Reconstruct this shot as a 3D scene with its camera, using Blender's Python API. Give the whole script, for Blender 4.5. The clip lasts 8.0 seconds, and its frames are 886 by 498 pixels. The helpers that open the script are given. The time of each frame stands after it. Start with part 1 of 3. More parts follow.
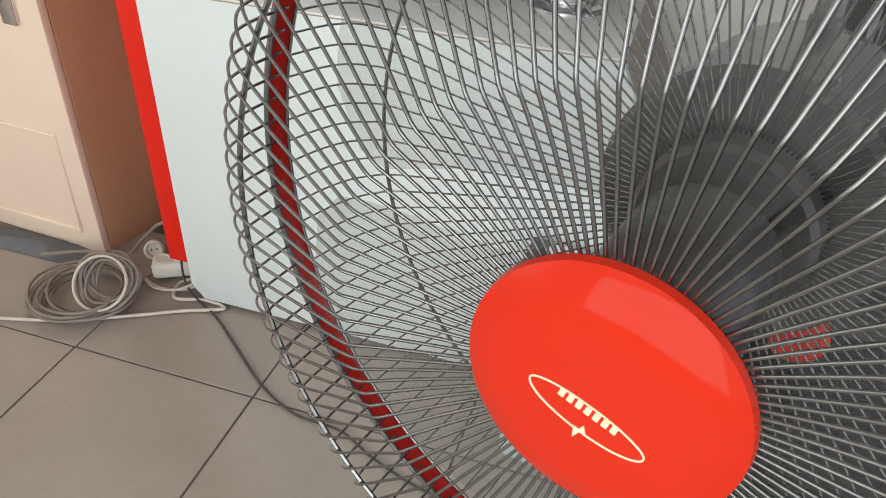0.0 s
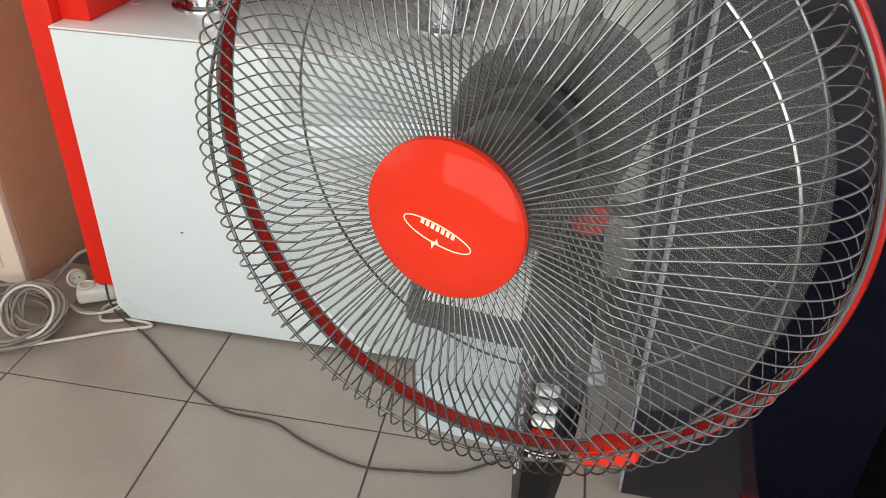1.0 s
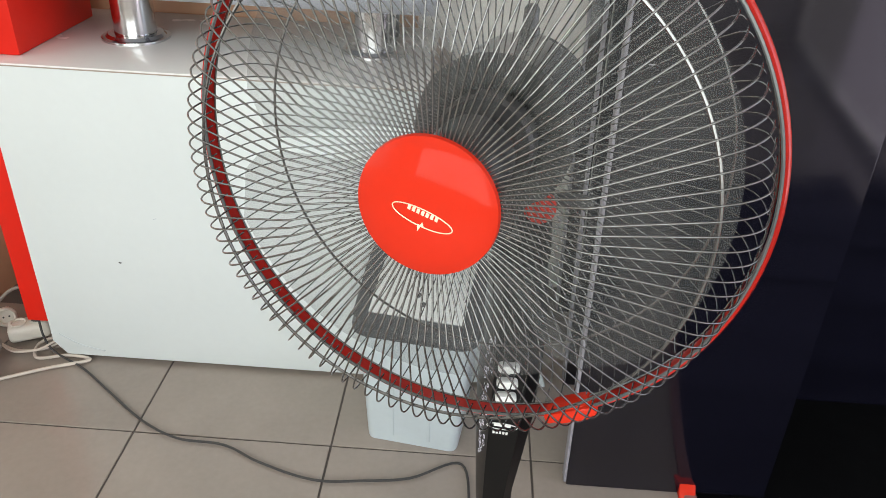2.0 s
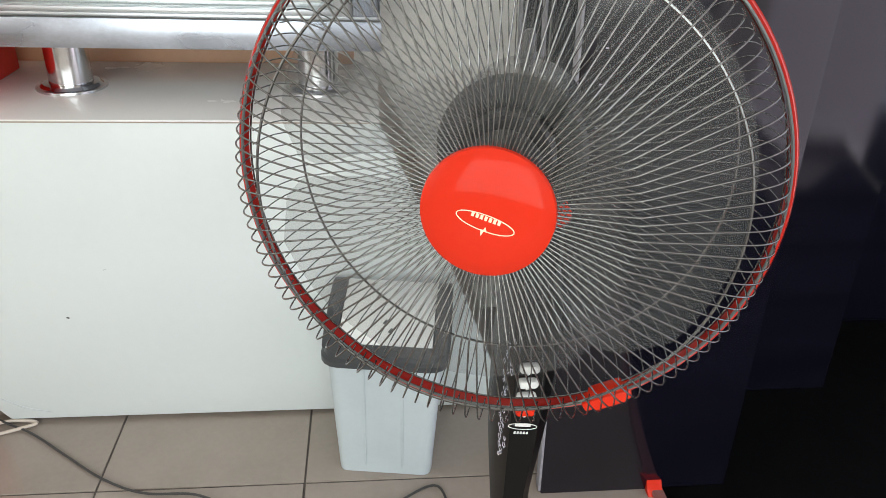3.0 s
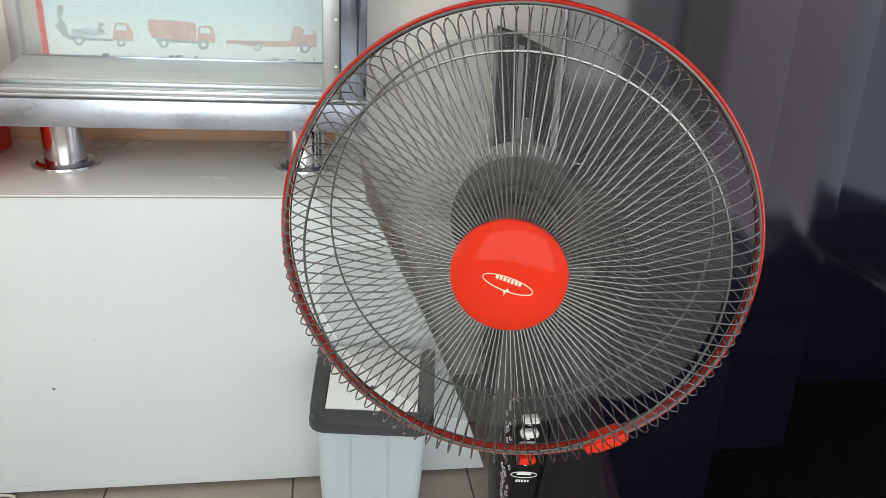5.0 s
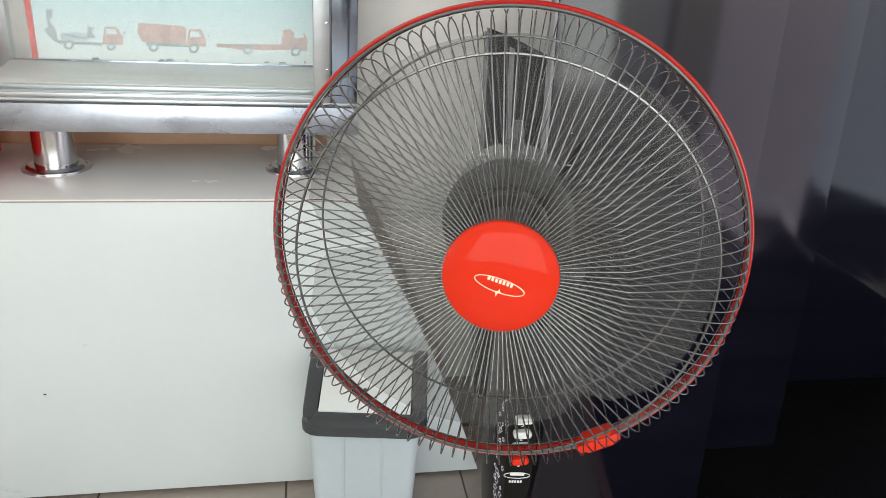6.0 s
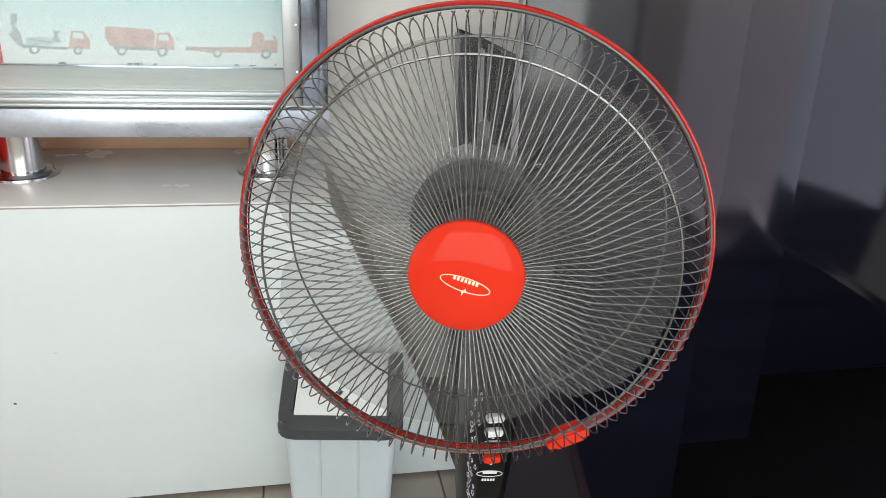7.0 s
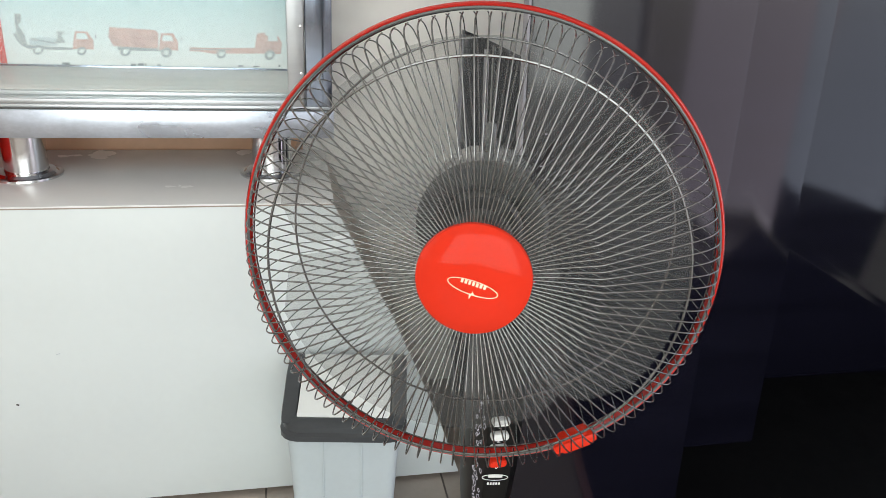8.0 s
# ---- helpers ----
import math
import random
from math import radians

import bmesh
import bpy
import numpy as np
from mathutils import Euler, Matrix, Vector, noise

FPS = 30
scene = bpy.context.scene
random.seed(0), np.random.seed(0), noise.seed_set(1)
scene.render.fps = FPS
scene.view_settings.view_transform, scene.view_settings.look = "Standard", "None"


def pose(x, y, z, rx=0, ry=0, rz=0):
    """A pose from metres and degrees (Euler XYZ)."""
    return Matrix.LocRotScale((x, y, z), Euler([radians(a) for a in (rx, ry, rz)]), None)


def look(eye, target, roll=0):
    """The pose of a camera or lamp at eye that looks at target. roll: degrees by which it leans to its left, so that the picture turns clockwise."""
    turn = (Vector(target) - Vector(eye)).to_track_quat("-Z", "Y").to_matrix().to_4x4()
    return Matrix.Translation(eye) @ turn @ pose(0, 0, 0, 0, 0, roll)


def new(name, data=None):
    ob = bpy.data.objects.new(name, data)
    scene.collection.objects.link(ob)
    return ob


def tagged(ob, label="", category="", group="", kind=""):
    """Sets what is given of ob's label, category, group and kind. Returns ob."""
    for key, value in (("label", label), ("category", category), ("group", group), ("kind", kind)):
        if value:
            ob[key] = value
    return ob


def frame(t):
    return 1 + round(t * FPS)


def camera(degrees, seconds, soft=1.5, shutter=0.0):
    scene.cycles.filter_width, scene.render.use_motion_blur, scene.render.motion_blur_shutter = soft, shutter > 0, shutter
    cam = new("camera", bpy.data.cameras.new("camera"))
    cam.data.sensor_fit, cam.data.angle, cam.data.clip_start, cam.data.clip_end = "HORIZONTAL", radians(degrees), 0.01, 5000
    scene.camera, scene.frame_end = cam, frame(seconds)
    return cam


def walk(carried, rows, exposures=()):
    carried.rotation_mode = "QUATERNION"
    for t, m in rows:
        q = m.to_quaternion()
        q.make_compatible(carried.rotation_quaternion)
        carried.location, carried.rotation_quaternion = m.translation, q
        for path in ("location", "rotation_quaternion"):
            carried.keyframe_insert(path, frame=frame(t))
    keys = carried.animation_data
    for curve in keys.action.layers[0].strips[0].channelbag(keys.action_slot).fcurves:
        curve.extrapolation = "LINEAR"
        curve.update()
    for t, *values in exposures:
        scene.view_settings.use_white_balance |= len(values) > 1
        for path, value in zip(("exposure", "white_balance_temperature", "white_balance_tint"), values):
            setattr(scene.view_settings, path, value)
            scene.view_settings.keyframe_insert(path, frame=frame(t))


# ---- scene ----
cam = camera(60.7, 8.0, soft=0.55)
PATH = [
    (0, (0.98, -1.194, 1.211), (0.523, 0.364, 0.043), 2.7),
    (0.3, (1.0, -1.236, 1.219), (0.607, 0.36, 0.085), 2.4),
    (0.5, (1.016, -1.268, 1.227), (0.664, 0.351, 0.108), 2.3),
    (1, (1.038, -1.381, 1.252), (0.79, 0.277, 0.161), 2.5),
    (1.5, (1.035, -1.439, 1.259), (0.864, 0.247, 0.197), 2.9),
    (1.7, (1.029, -1.449, 1.262), (0.901, 0.25, 0.215), 2.9),
    (2.8, (0.915, -1.495, 1.264), (1.074, 0.257, 0.313), 2.6),
    (3, (0.895, -1.508, 1.261), (1.087, 0.251, 0.329), 2.2),
    (3.5, (0.842, -1.56, 1.279), (1.107, 0.223, 0.414), 2.8),
    (4, (0.828, -1.571, 1.285), (1.107, 0.24, 0.483), 2.9),
    (4.5, (0.824, -1.581, 1.288), (1.124, 0.242, 0.523), 3.1),
    (6, (0.823, -1.589, 1.29), (1.157, 0.237, 0.544), 3.1),
    (6.5, (0.831, -1.592, 1.288), (1.196, 0.23, 0.548), 2.9),
    (7, (0.834, -1.594, 1.291), (1.223, 0.223, 0.55), 2.8),
    (7.5, (0.833, -1.59, 1.287), (1.223, 0.228, 0.55), 2.8),
    (8, (0.83, -1.588, 1.29), (1.215, 0.231, 0.552), 2.9),
]
walk(cam, [(t, look(eye, target, roll)) for t, eye, target, roll in PATH], exposures=[(0.0, -0.27), (1.0, -0.18), (1.5, -0.12), (3.0, -0.19), (4.0, -0.24), (4.5, -0.34), (6.0, -0.25), (8.0, -0.21)])

# ---- light ----
world = bpy.data.worlds.new("daylight")
scene.world = world
world.use_nodes = True
sky = world.node_tree.nodes.new("ShaderNodeTexSky")
sky.sky_type, sky.sun_disc = "NISHITA", False
sky.sun_elevation, sky.sun_rotation = radians(78), radians(200)
back = world.node_tree.nodes["Background"]
back.inputs["Strength"].default_value = 0.10
world.node_tree.links.new(sky.outputs[0], back.inputs["Color"])

sun = new("sun", bpy.data.lights.new("sun", "SUN"))
sun.data.energy, sun.data.angle, sun.data.color = 2.0, radians(0.5), (1.0, 0.95, 0.88)
sun.matrix_world = look((0, 0, 0), (0.07, 0.20, -0.977))


def window_light(name, centre, target, width, height, watts, colour):
    """An area lamp at an opening of the room: daylight, or fill for the boards' reflections."""
    lamp = new(name, bpy.data.lights.new(name, "AREA"))
    lamp.data.shape, lamp.data.size, lamp.data.size_y = "RECTANGLE", width, height
    lamp.data.energy, lamp.data.color = watts, colour
    lamp.matrix_world = look(centre, target)
    return lamp


window_light("shopfront_daylight", (0.35, -3.95, 1.55), (0.35, 0, 1.2), 3.4, 2.2, 124, (0.95, 1.0, 0.96))
# Added fill lamp: lifts the dark gap in the first board's reflection.
window_light("shopfront_reflection_fill", (2.6, -3.95, 1.55), (2.6, 0, 1.2), 0.98, 2.2, 8, (0.96, 0.94, 1.0))
window_light("side_window_daylight", (-2.35, -1.6, 1.6), (0, -1.2, 0.9), 1.8, 1.6, 20, (1.0, 0.95, 0.88))
window_light("doorway_daylight", (3.17, -1.65, 1.06), (0, -1.65, 1.06), 1.54, 2.06, 16, (0.98, 0.86, 1.0))
# Dimmer, warmer fill added so the first board mirrors a soft grey.
window_light("doorway_reflection_fill", (3.17, -3.11, 1.06), (0, -3.11, 1.06), 1.36, 2.06, 7, (1.0, 0.90, 0.88))
window_light("side_light_daylight", (3.17, -0.465, 1.22), (0, -0.465, 1.22), 0.82, 1.74, 8, (0.76, 0.83, 1.0))


# ---- materials ----
def material(name, colour, rough=0.5, metal=0.0, var=0.06, scale=8.0, bump=0.0, bump_scale=200.0, stain=0.0,
             stretch=(1, 1, 1), coat=0.0, spec=0.5, rand=0.0):
    """A painted, plastic or mineral surface with grain at two scales, faint stains and fine relief."""
    m = bpy.data.materials.new(name)
    m.use_nodes = True
    nt = m.node_tree
    N, L = nt.nodes, nt.links
    b = N["Principled BSDF"]
    b.inputs["Roughness"].default_value = rough
    b.inputs["Metallic"].default_value = metal
    b.inputs["Coat Weight"].default_value = coat
    b.inputs["Specular IOR Level"].default_value = spec
    co = N.new("ShaderNodeTexCoord")
    mp = N.new("ShaderNodeMapping")
    mp.inputs["Scale"].default_value = stretch
    L.new(co.outputs["Object"], mp.inputs["Vector"])
    big = N.new("ShaderNodeTexNoise")
    big.inputs["Scale"].default_value = scale
    big.inputs["Detail"].default_value = 5
    L.new(mp.outputs[0], big.inputs["Vector"])
    fine = N.new("ShaderNodeTexNoise")
    fine.inputs["Scale"].default_value = scale * 14
    fine.inputs["Detail"].default_value = 3
    L.new(mp.outputs[0], fine.inputs["Vector"])
    add = N.new("ShaderNodeMath")
    add.operation = "MULTIPLY_ADD"
    L.new(fine.outputs[0], add.inputs[0])
    add.inputs[1].default_value = 0.4
    L.new(big.outputs[0], add.inputs[2])
    ramp = N.new("ShaderNodeMapRange")
    ramp.inputs["From Min"].default_value, ramp.inputs["From Max"].default_value = 0.4, 1.0
    ramp.inputs["To Min"].default_value, ramp.inputs["To Max"].default_value = 1 - var, 1 + var
    L.new(add.outputs[0], ramp.inputs["Value"])
    mul = N.new("ShaderNodeVectorMath")
    mul.operation = "SCALE"
    mul.inputs[0].default_value = colour
    L.new(ramp.outputs[0], mul.inputs["Scale"])
    last = mul.outputs[0]
    if rand:
        info = N.new("ShaderNodeObjectInfo")
        rr = N.new("ShaderNodeMapRange")
        rr.inputs["To Min"].default_value, rr.inputs["To Max"].default_value = 1 - rand, 1 + rand
        L.new(info.outputs["Random"], rr.inputs["Value"])
        m3 = N.new("ShaderNodeVectorMath")
        m3.operation = "SCALE"
        L.new(last, m3.inputs[0])
        L.new(rr.outputs[0], m3.inputs["Scale"])
        last = m3.outputs[0]
    if stain:
        st = N.new("ShaderNodeTexNoise")
        st.inputs["Scale"].default_value = scale * 0.6
        st.inputs["Detail"].default_value = 8
        st.inputs["Distortion"].default_value = 1.2
        L.new(mp.outputs[0], st.inputs["Vector"])
        sr = N.new("ShaderNodeMapRange")
        sr.inputs["From Min"].default_value, sr.inputs["From Max"].default_value = 0.55, 0.75
        sr.inputs["To Min"].default_value, sr.inputs["To Max"].default_value = 1.0, 1.0 - stain
        L.new(st.outputs[0], sr.inputs["Value"])
        m2 = N.new("ShaderNodeVectorMath")
        m2.operation = "SCALE"
        L.new(last, m2.inputs[0])
        L.new(sr.outputs[0], m2.inputs["Scale"])
        last = m2.outputs[0]
    L.new(last, b.inputs["Base Color"])
    rv = N.new("ShaderNodeMapRange")
    rv.inputs["From Min"].default_value, rv.inputs["From Max"].default_value = 0.3, 0.7
    rv.inputs["To Min"].default_value, rv.inputs["To Max"].default_value = max(0.02, rough * 0.8), min(1, rough * 1.2)
    L.new(big.outputs[0], rv.inputs["Value"])
    L.new(rv.outputs[0], b.inputs["Roughness"])
    if bump:
        n2 = N.new("ShaderNodeTexNoise")
        n2.inputs["Scale"].default_value = bump_scale
        n2.inputs["Detail"].default_value = 4
        L.new(mp.outputs[0], n2.inputs["Vector"])
        bp = N.new("ShaderNodeBump")
        bp.inputs["Strength"].default_value = bump
        bp.inputs["Distance"].default_value = 0.001
        L.new(n2.outputs[0], bp.inputs["Height"])
        L.new(bp.outputs[0], b.inputs["Normal"])
    return m


def clear(name, colour, amount, rough=0.1):
    """Thin see-through plastic or glass: part of the light passes straight on."""
    m = bpy.data.materials.new(name)
    m.use_nodes = True
    N, L = m.node_tree.nodes, m.node_tree.links
    b = N["Principled BSDF"]
    b.inputs["Base Color"].default_value = (*colour, 1)
    b.inputs["Roughness"].default_value = rough
    tr = N.new("ShaderNodeBsdfTransparent")
    mx = N.new("ShaderNodeMixShader")
    mx.inputs[0].default_value = amount
    L.new(b.outputs[0], mx.inputs[1])
    L.new(tr.outputs[0], mx.inputs[2])
    L.new(mx.outputs[0], N["Material Output"].inputs["Surface"])
    return m


TILE = material("floor_tile_glaze", (0.325, 0.277, 0.238), 0.22, var=0.10, scale=5, stain=0.12, bump=0.05, bump_scale=60, rand=0.05)
GROUT = material("grout", (0.10, 0.085, 0.075), 0.9, var=0.25, scale=20, bump=0.4)
WALL = material("wall_paint", (0.89, 0.85, 0.80), 0.75, var=0.04, scale=3, stain=0.05, bump=0.15, bump_scale=150)
CEIL = material("ceiling_paint", (0.75, 0.74, 0.71), 0.85, var=0.03, scale=3, bump=0.1)
WHITE = material("white_laminate", (0.67, 0.71, 0.705), 0.35, var=0.03, scale=3, stain=0.03, bump=0.03, bump_scale=80)
GREYTOP = material("grey_laminate", (0.82, 0.81, 0.79), 0.24, var=0.02, scale=6, coat=0.2)
WOODSIDE = material("brown_side_laminate", (0.35, 0.28, 0.23), 0.5, var=0.16, scale=9, stretch=(8, 8, 0.6), bump=0.1)
REDPAINT = material("red_laminate", (0.70, 0.020, 0.010), 0.4, var=0.04, scale=5, spec=0.2)
BROWN = material("brown_board", (0.50, 0.28, 0.165), 0.55, var=0.10, scale=4, stain=0.1, bump=0.08)
BEIGE = material("beige_door_paint", (0.82, 0.64, 0.51), 0.5, var=0.04, scale=4, stain=0.06, bump=0.06)
SKIRT = material("grey_cloth", (0.13, 0.13, 0.14), 0.9, var=0.25, scale=30, bump=0.5, bump_scale=500)
NAVY = material("navy_gloss_board", (0.0058, 0.0056, 0.011), 0.115, var=0.3, scale=3, stain=0.25, bump=0.05, bump_scale=9, spec=0.62, stretch=(0.25, 1, 5.5))
EDGE = material("worn_board_edge", (0.30, 0.29, 0.32), 0.6, var=0.3, scale=40, bump=0.3)
STEEL = material("stainless_steel", (0.56, 0.575, 0.595), 0.36, 1.0, var=0.06, scale=10, stretch=(0.4, 6, 6))
# Blue tint and blotches in the colour stand in for mirrored surroundings.
RAIL = material("blotchy_stainless_rail", (0.50, 0.535, 0.61), 0.30, 1.0, var=0.22, scale=7, stretch=(1, 2, 2), bump=0.12, bump_scale=11)
TRAY = material("worn_steel_tray", (0.66, 0.635, 0.60), 0.36, 0.2, var=0.14, scale=6, stretch=(0.5, 4, 4), stain=0.12)
PIPE = material("polished_pipe", (0.66, 0.66, 0.67), 0.13, 1.0, var=0.05, scale=12)
STEELD = material("polished_steel_post", (0.36, 0.42, 0.53), 0.12, 1.0, var=0.1, scale=6)
GLASS = clear("display_glass", (0.8, 0.9, 0.9), 0.88, 0.03)
POSTER = material("pale_blue_print", (0.60, 0.78, 0.80), 0.6, var=0.04, scale=3)
PN, PL = POSTER.node_tree.nodes, POSTER.node_tree.links
pco, psep, prange, pmix = PN.new("ShaderNodeTexCoord"), PN.new("ShaderNodeSeparateXYZ"), PN.new("ShaderNodeMapRange"), PN.new("ShaderNodeMix")
pmix.data_type = "RGBA"
prange.inputs["From Min"].default_value, prange.inputs["From Max"].default_value = 1.0, 1.16
pmix.inputs["A"].default_value, pmix.inputs["B"].default_value = (0.80, 0.86, 0.84, 1), (0.50, 0.74, 0.77, 1)
PL.new(pco.outputs["Object"], psep.inputs[0])
PL.new(psep.outputs["Z"], prange.inputs["Value"])
PL.new(prange.outputs[0], pmix.inputs["Factor"])
PL.new(pmix.outputs["Result"], PN["Principled BSDF"].inputs["Base Color"])
TRUCKRED = material("faded_red_print", (0.60, 0.41, 0.37), 0.6, var=0.15, scale=30)
TRUCKGREY = material("faded_grey_print", (0.36, 0.41, 0.42), 0.6, var=0.15, scale=30)
PRINT = material("print_ink", (0.20, 0.23, 0.25), 0.6)
BINBODY = material("pale_grey_plastic", (0.50, 0.56, 0.58), 0.45, var=0.05, scale=6, stain=0.05, bump=0.05)
BINRIM = material("dark_grey_plastic", (0.050, 0.054, 0.058), 0.38, var=0.12, scale=10, bump=0.05)
BINFLAP = material("white_plastic", (0.72, 0.74, 0.72), 0.4, var=0.04, scale=10, stain=0.08)
FANRED = material("fan_red_plastic", (0.66, 0.032, 0.013), 0.07, var=0.03, scale=8, spec=0.11)
# Darker copy of the fan red, with the rim's shade put into the colour.
RINGRED = material("shaded_rim_red", (0.47, 0.021, 0.015), 0.15, var=0.04, scale=8, spec=0.3)
FANGREY = material("fan_grey_plastic", (0.095, 0.10, 0.098), 0.25, var=0.06, scale=8, coat=0.3)
FANDARK = material("fan_dark_plastic", (0.055, 0.055, 0.055), 0.35, var=0.1, scale=10)
FANBLACK = material("fan_black_plastic", (0.005, 0.0048, 0.0048), 0.32, var=0.15, scale=10, spec=0.22)
WIRE = material("grey_coated_wire", (0.225, 0.223, 0.218), 0.23, 0.93, coat=0.2, var=0.1, scale=30)
BLADE = clear("smoky_blade_plastic", (0.17, 0.17, 0.167), 0.735, 0.5)
matt = BLADE.node_tree.nodes.new("ShaderNodeBsdfDiffuse")
matt.inputs["Color"].default_value = (0.158, 0.158, 0.155, 1)
BLADE.node_tree.links.new(matt.outputs[0], BLADE.node_tree.nodes["Mix Shader"].inputs[1])
BLADEBACK = clear("clear_blade_underside", (0.2, 0.2, 0.2), 0.985, 0.3)
CHROME = material("chrome", (0.75, 0.75, 0.76), 0.12, 1.0, var=0.03)
BUTTON = material("white_button_plastic", (0.75, 0.76, 0.74), 0.35, var=0.03)
CREAM = material("cream_print", (0.85, 0.78, 0.55), 0.5)
SILVER = material("silver_print", (0.66, 0.64, 0.74), 0.45)
CORD = material("dark_cord", (0.045, 0.042, 0.04), 0.55, var=0.1, scale=40)
CABLE = material("grey_beige_cable", (0.22, 0.185, 0.155), 0.55, var=0.12, scale=30)
CABLEW = material("cream_cable", (0.56, 0.49, 0.42), 0.5, var=0.1, scale=30)
SOCKET = material("ivory_socket_plastic", (0.70, 0.66, 0.58), 0.4, var=0.06, scale=20, stain=0.1)


# ---- mesh helpers ----
def link(name, bm, mat, parent=None, label="", smooth=True):
    """Links a bmesh, in world coordinates, as one mesh object under a thing or a part."""
    me = bpy.data.meshes.new(name)
    bmesh.ops.recalc_face_normals(bm, faces=bm.faces)
    bm.to_mesh(me)
    bm.free()
    me.materials.append(mat)
    if smooth:
        me.set_sharp_from_angle(angle=radians(35))
    ob = new(name, me)
    if parent:
        ob.parent = parent
        base = Vector(parent.get("base", (0, 0, 0)))
        ob.matrix_parent_inverse = Matrix.Translation(-base)
    if label:
        ob["label"] = label
    return ob


part = link


def thing(name, base, label, category, group="", kind=""):
    ob = new(name)
    ob.location = base
    ob["base"] = tuple(base)
    ob.empty_display_size = 0.05
    return tagged(ob, label, category, group, kind)


def box(x0, x1, y0, y1, z0, z1, bevel=0.0, seg=2, m=None):
    bm = bmesh.new()
    bmesh.ops.create_cube(bm, size=1)
    for v in bm.verts:
        v.co = Vector((x0 + (v.co.x + 0.5) * (x1 - x0), y0 + (v.co.y + 0.5) * (y1 - y0), z0 + (v.co.z + 0.5) * (z1 - z0)))
    if bevel:
        made = bmesh.ops.bevel(bm, geom=bm.edges[:], offset=bevel, segments=seg, affect="EDGES", profile=0.5)
        for f in made["faces"]:
            f.smooth = True
    if m is not None:
        bm.transform(m)
    return bm


def prism(points, axis, a, b, bevel=0.0, m=None):
    """A polygon, given in the two other axes, drawn out along one axis from a to b."""
    bm = bmesh.new()

    def at(p, s):
        return {"x": (s, p[0], p[1]), "y": (p[0], s, p[1]), "z": (p[0], p[1], s)}[axis]

    lo = [bm.verts.new(at(p, a)) for p in points]
    hi = [bm.verts.new(at(p, b)) for p in points]
    bm.faces.new(lo)
    bm.faces.new(hi[::-1])
    for i in range(len(points)):
        j = (i + 1) % len(points)
        bm.faces.new((lo[i], hi[i], hi[j], lo[j]))
    bmesh.ops.recalc_face_normals(bm, faces=bm.faces)
    if bevel:
        made = bmesh.ops.bevel(bm, geom=bm.edges[:], offset=bevel, segments=2, affect="EDGES", profile=0.5)
        for f in made["faces"]:
            f.smooth = True
    if m is not None:
        bm.transform(m)
    return bm


def lathe(profile, steps=48, m=None, closed=False):
    """Turns a profile of (radius, height) about z."""
    bm = bmesh.new()
    rings = []
    for r, z in profile:
        if r < 1e-6:
            rings.append([bm.verts.new((0, 0, z))])
        else:
            rings.append([bm.verts.new((r * math.cos(2 * math.pi * i / steps), r * math.sin(2 * math.pi * i / steps), z)) for i in range(steps)])
    pairs = list(zip(rings, rings[1:])) + ([(rings[-1], rings[0])] if closed else [])
    for a, b in pairs:
        for i in range(steps):
            j = (i + 1) % steps
            if len(a) == 1 and len(b) == 1:
                continue
            if len(a) == 1:
                bm.faces.new((a[0], b[i], b[j]))
            elif len(b) == 1:
                bm.faces.new((a[i], a[j], b[0]))
            else:
                bm.faces.new((a[i], a[j], b[j], b[i]))
    for f in bm.faces:
        f.smooth = True
    if m is not None:
        bm.transform(m)
    return bm


def smooth_line(points, per=8, loop=False):
    """A Catmull-Rom line through the points."""
    P = [Vector(p) for p in points]
    out = []
    n = len(P)
    for i in range(n if loop else n - 1):
        p0, p1, p2, p3 = (P[(i - 1) % n], P[i], P[(i + 1) % n], P[(i + 2) % n]) if loop else (P[max(i - 1, 0)], P[i], P[i + 1], P[min(i + 2, n - 1)])
        for k in range(per):
            t = k / per
            out.append(0.5 * ((2 * p1) + (p2 - p0) * t + (2 * p0 - 5 * p1 + 4 * p2 - p3) * t * t + (3 * p1 - p0 - 3 * p2 + p3) * t ** 3))
    if not loop:
        out.append(P[-1])
    return out


def tube(points, radius, sides=6, loop=False, m=None, bm=None):
    """A round wire or cable along a line of points."""
    bm = bm or bmesh.new()
    P = [Vector(p) for p in points]
    n = len(P)
    rings = []
    normal = None
    for i in range(n):
        a, b = (P[(i - 1) % n], P[(i + 1) % n]) if loop else (P[max(i - 1, 0)], P[min(i + 1, n - 1)])
        d = (b - a).normalized()
        if normal is None:
            normal = d.orthogonal().normalized()
        normal = (normal - d * normal.dot(d)).normalized()
        side = d.cross(normal)
        rings.append([bm.verts.new(P[i] + (normal * math.cos(2 * math.pi * k / sides) + side * math.sin(2 * math.pi * k / sides)) * radius) for k in range(sides)])
    for i in range(n if loop else n - 1):
        a, b = rings[i], rings[(i + 1) % n]
        for k in range(sides):
            q = (k + 1) % sides
            bm.faces.new((a[k], a[q], b[q], b[k]))
    if not loop:
        bm.faces.new(rings[0][::-1])
        bm.faces.new(rings[-1])
    for f in bm.faces:
        f.smooth = True
    if m is not None:
        bm.transform(m)
    return bm


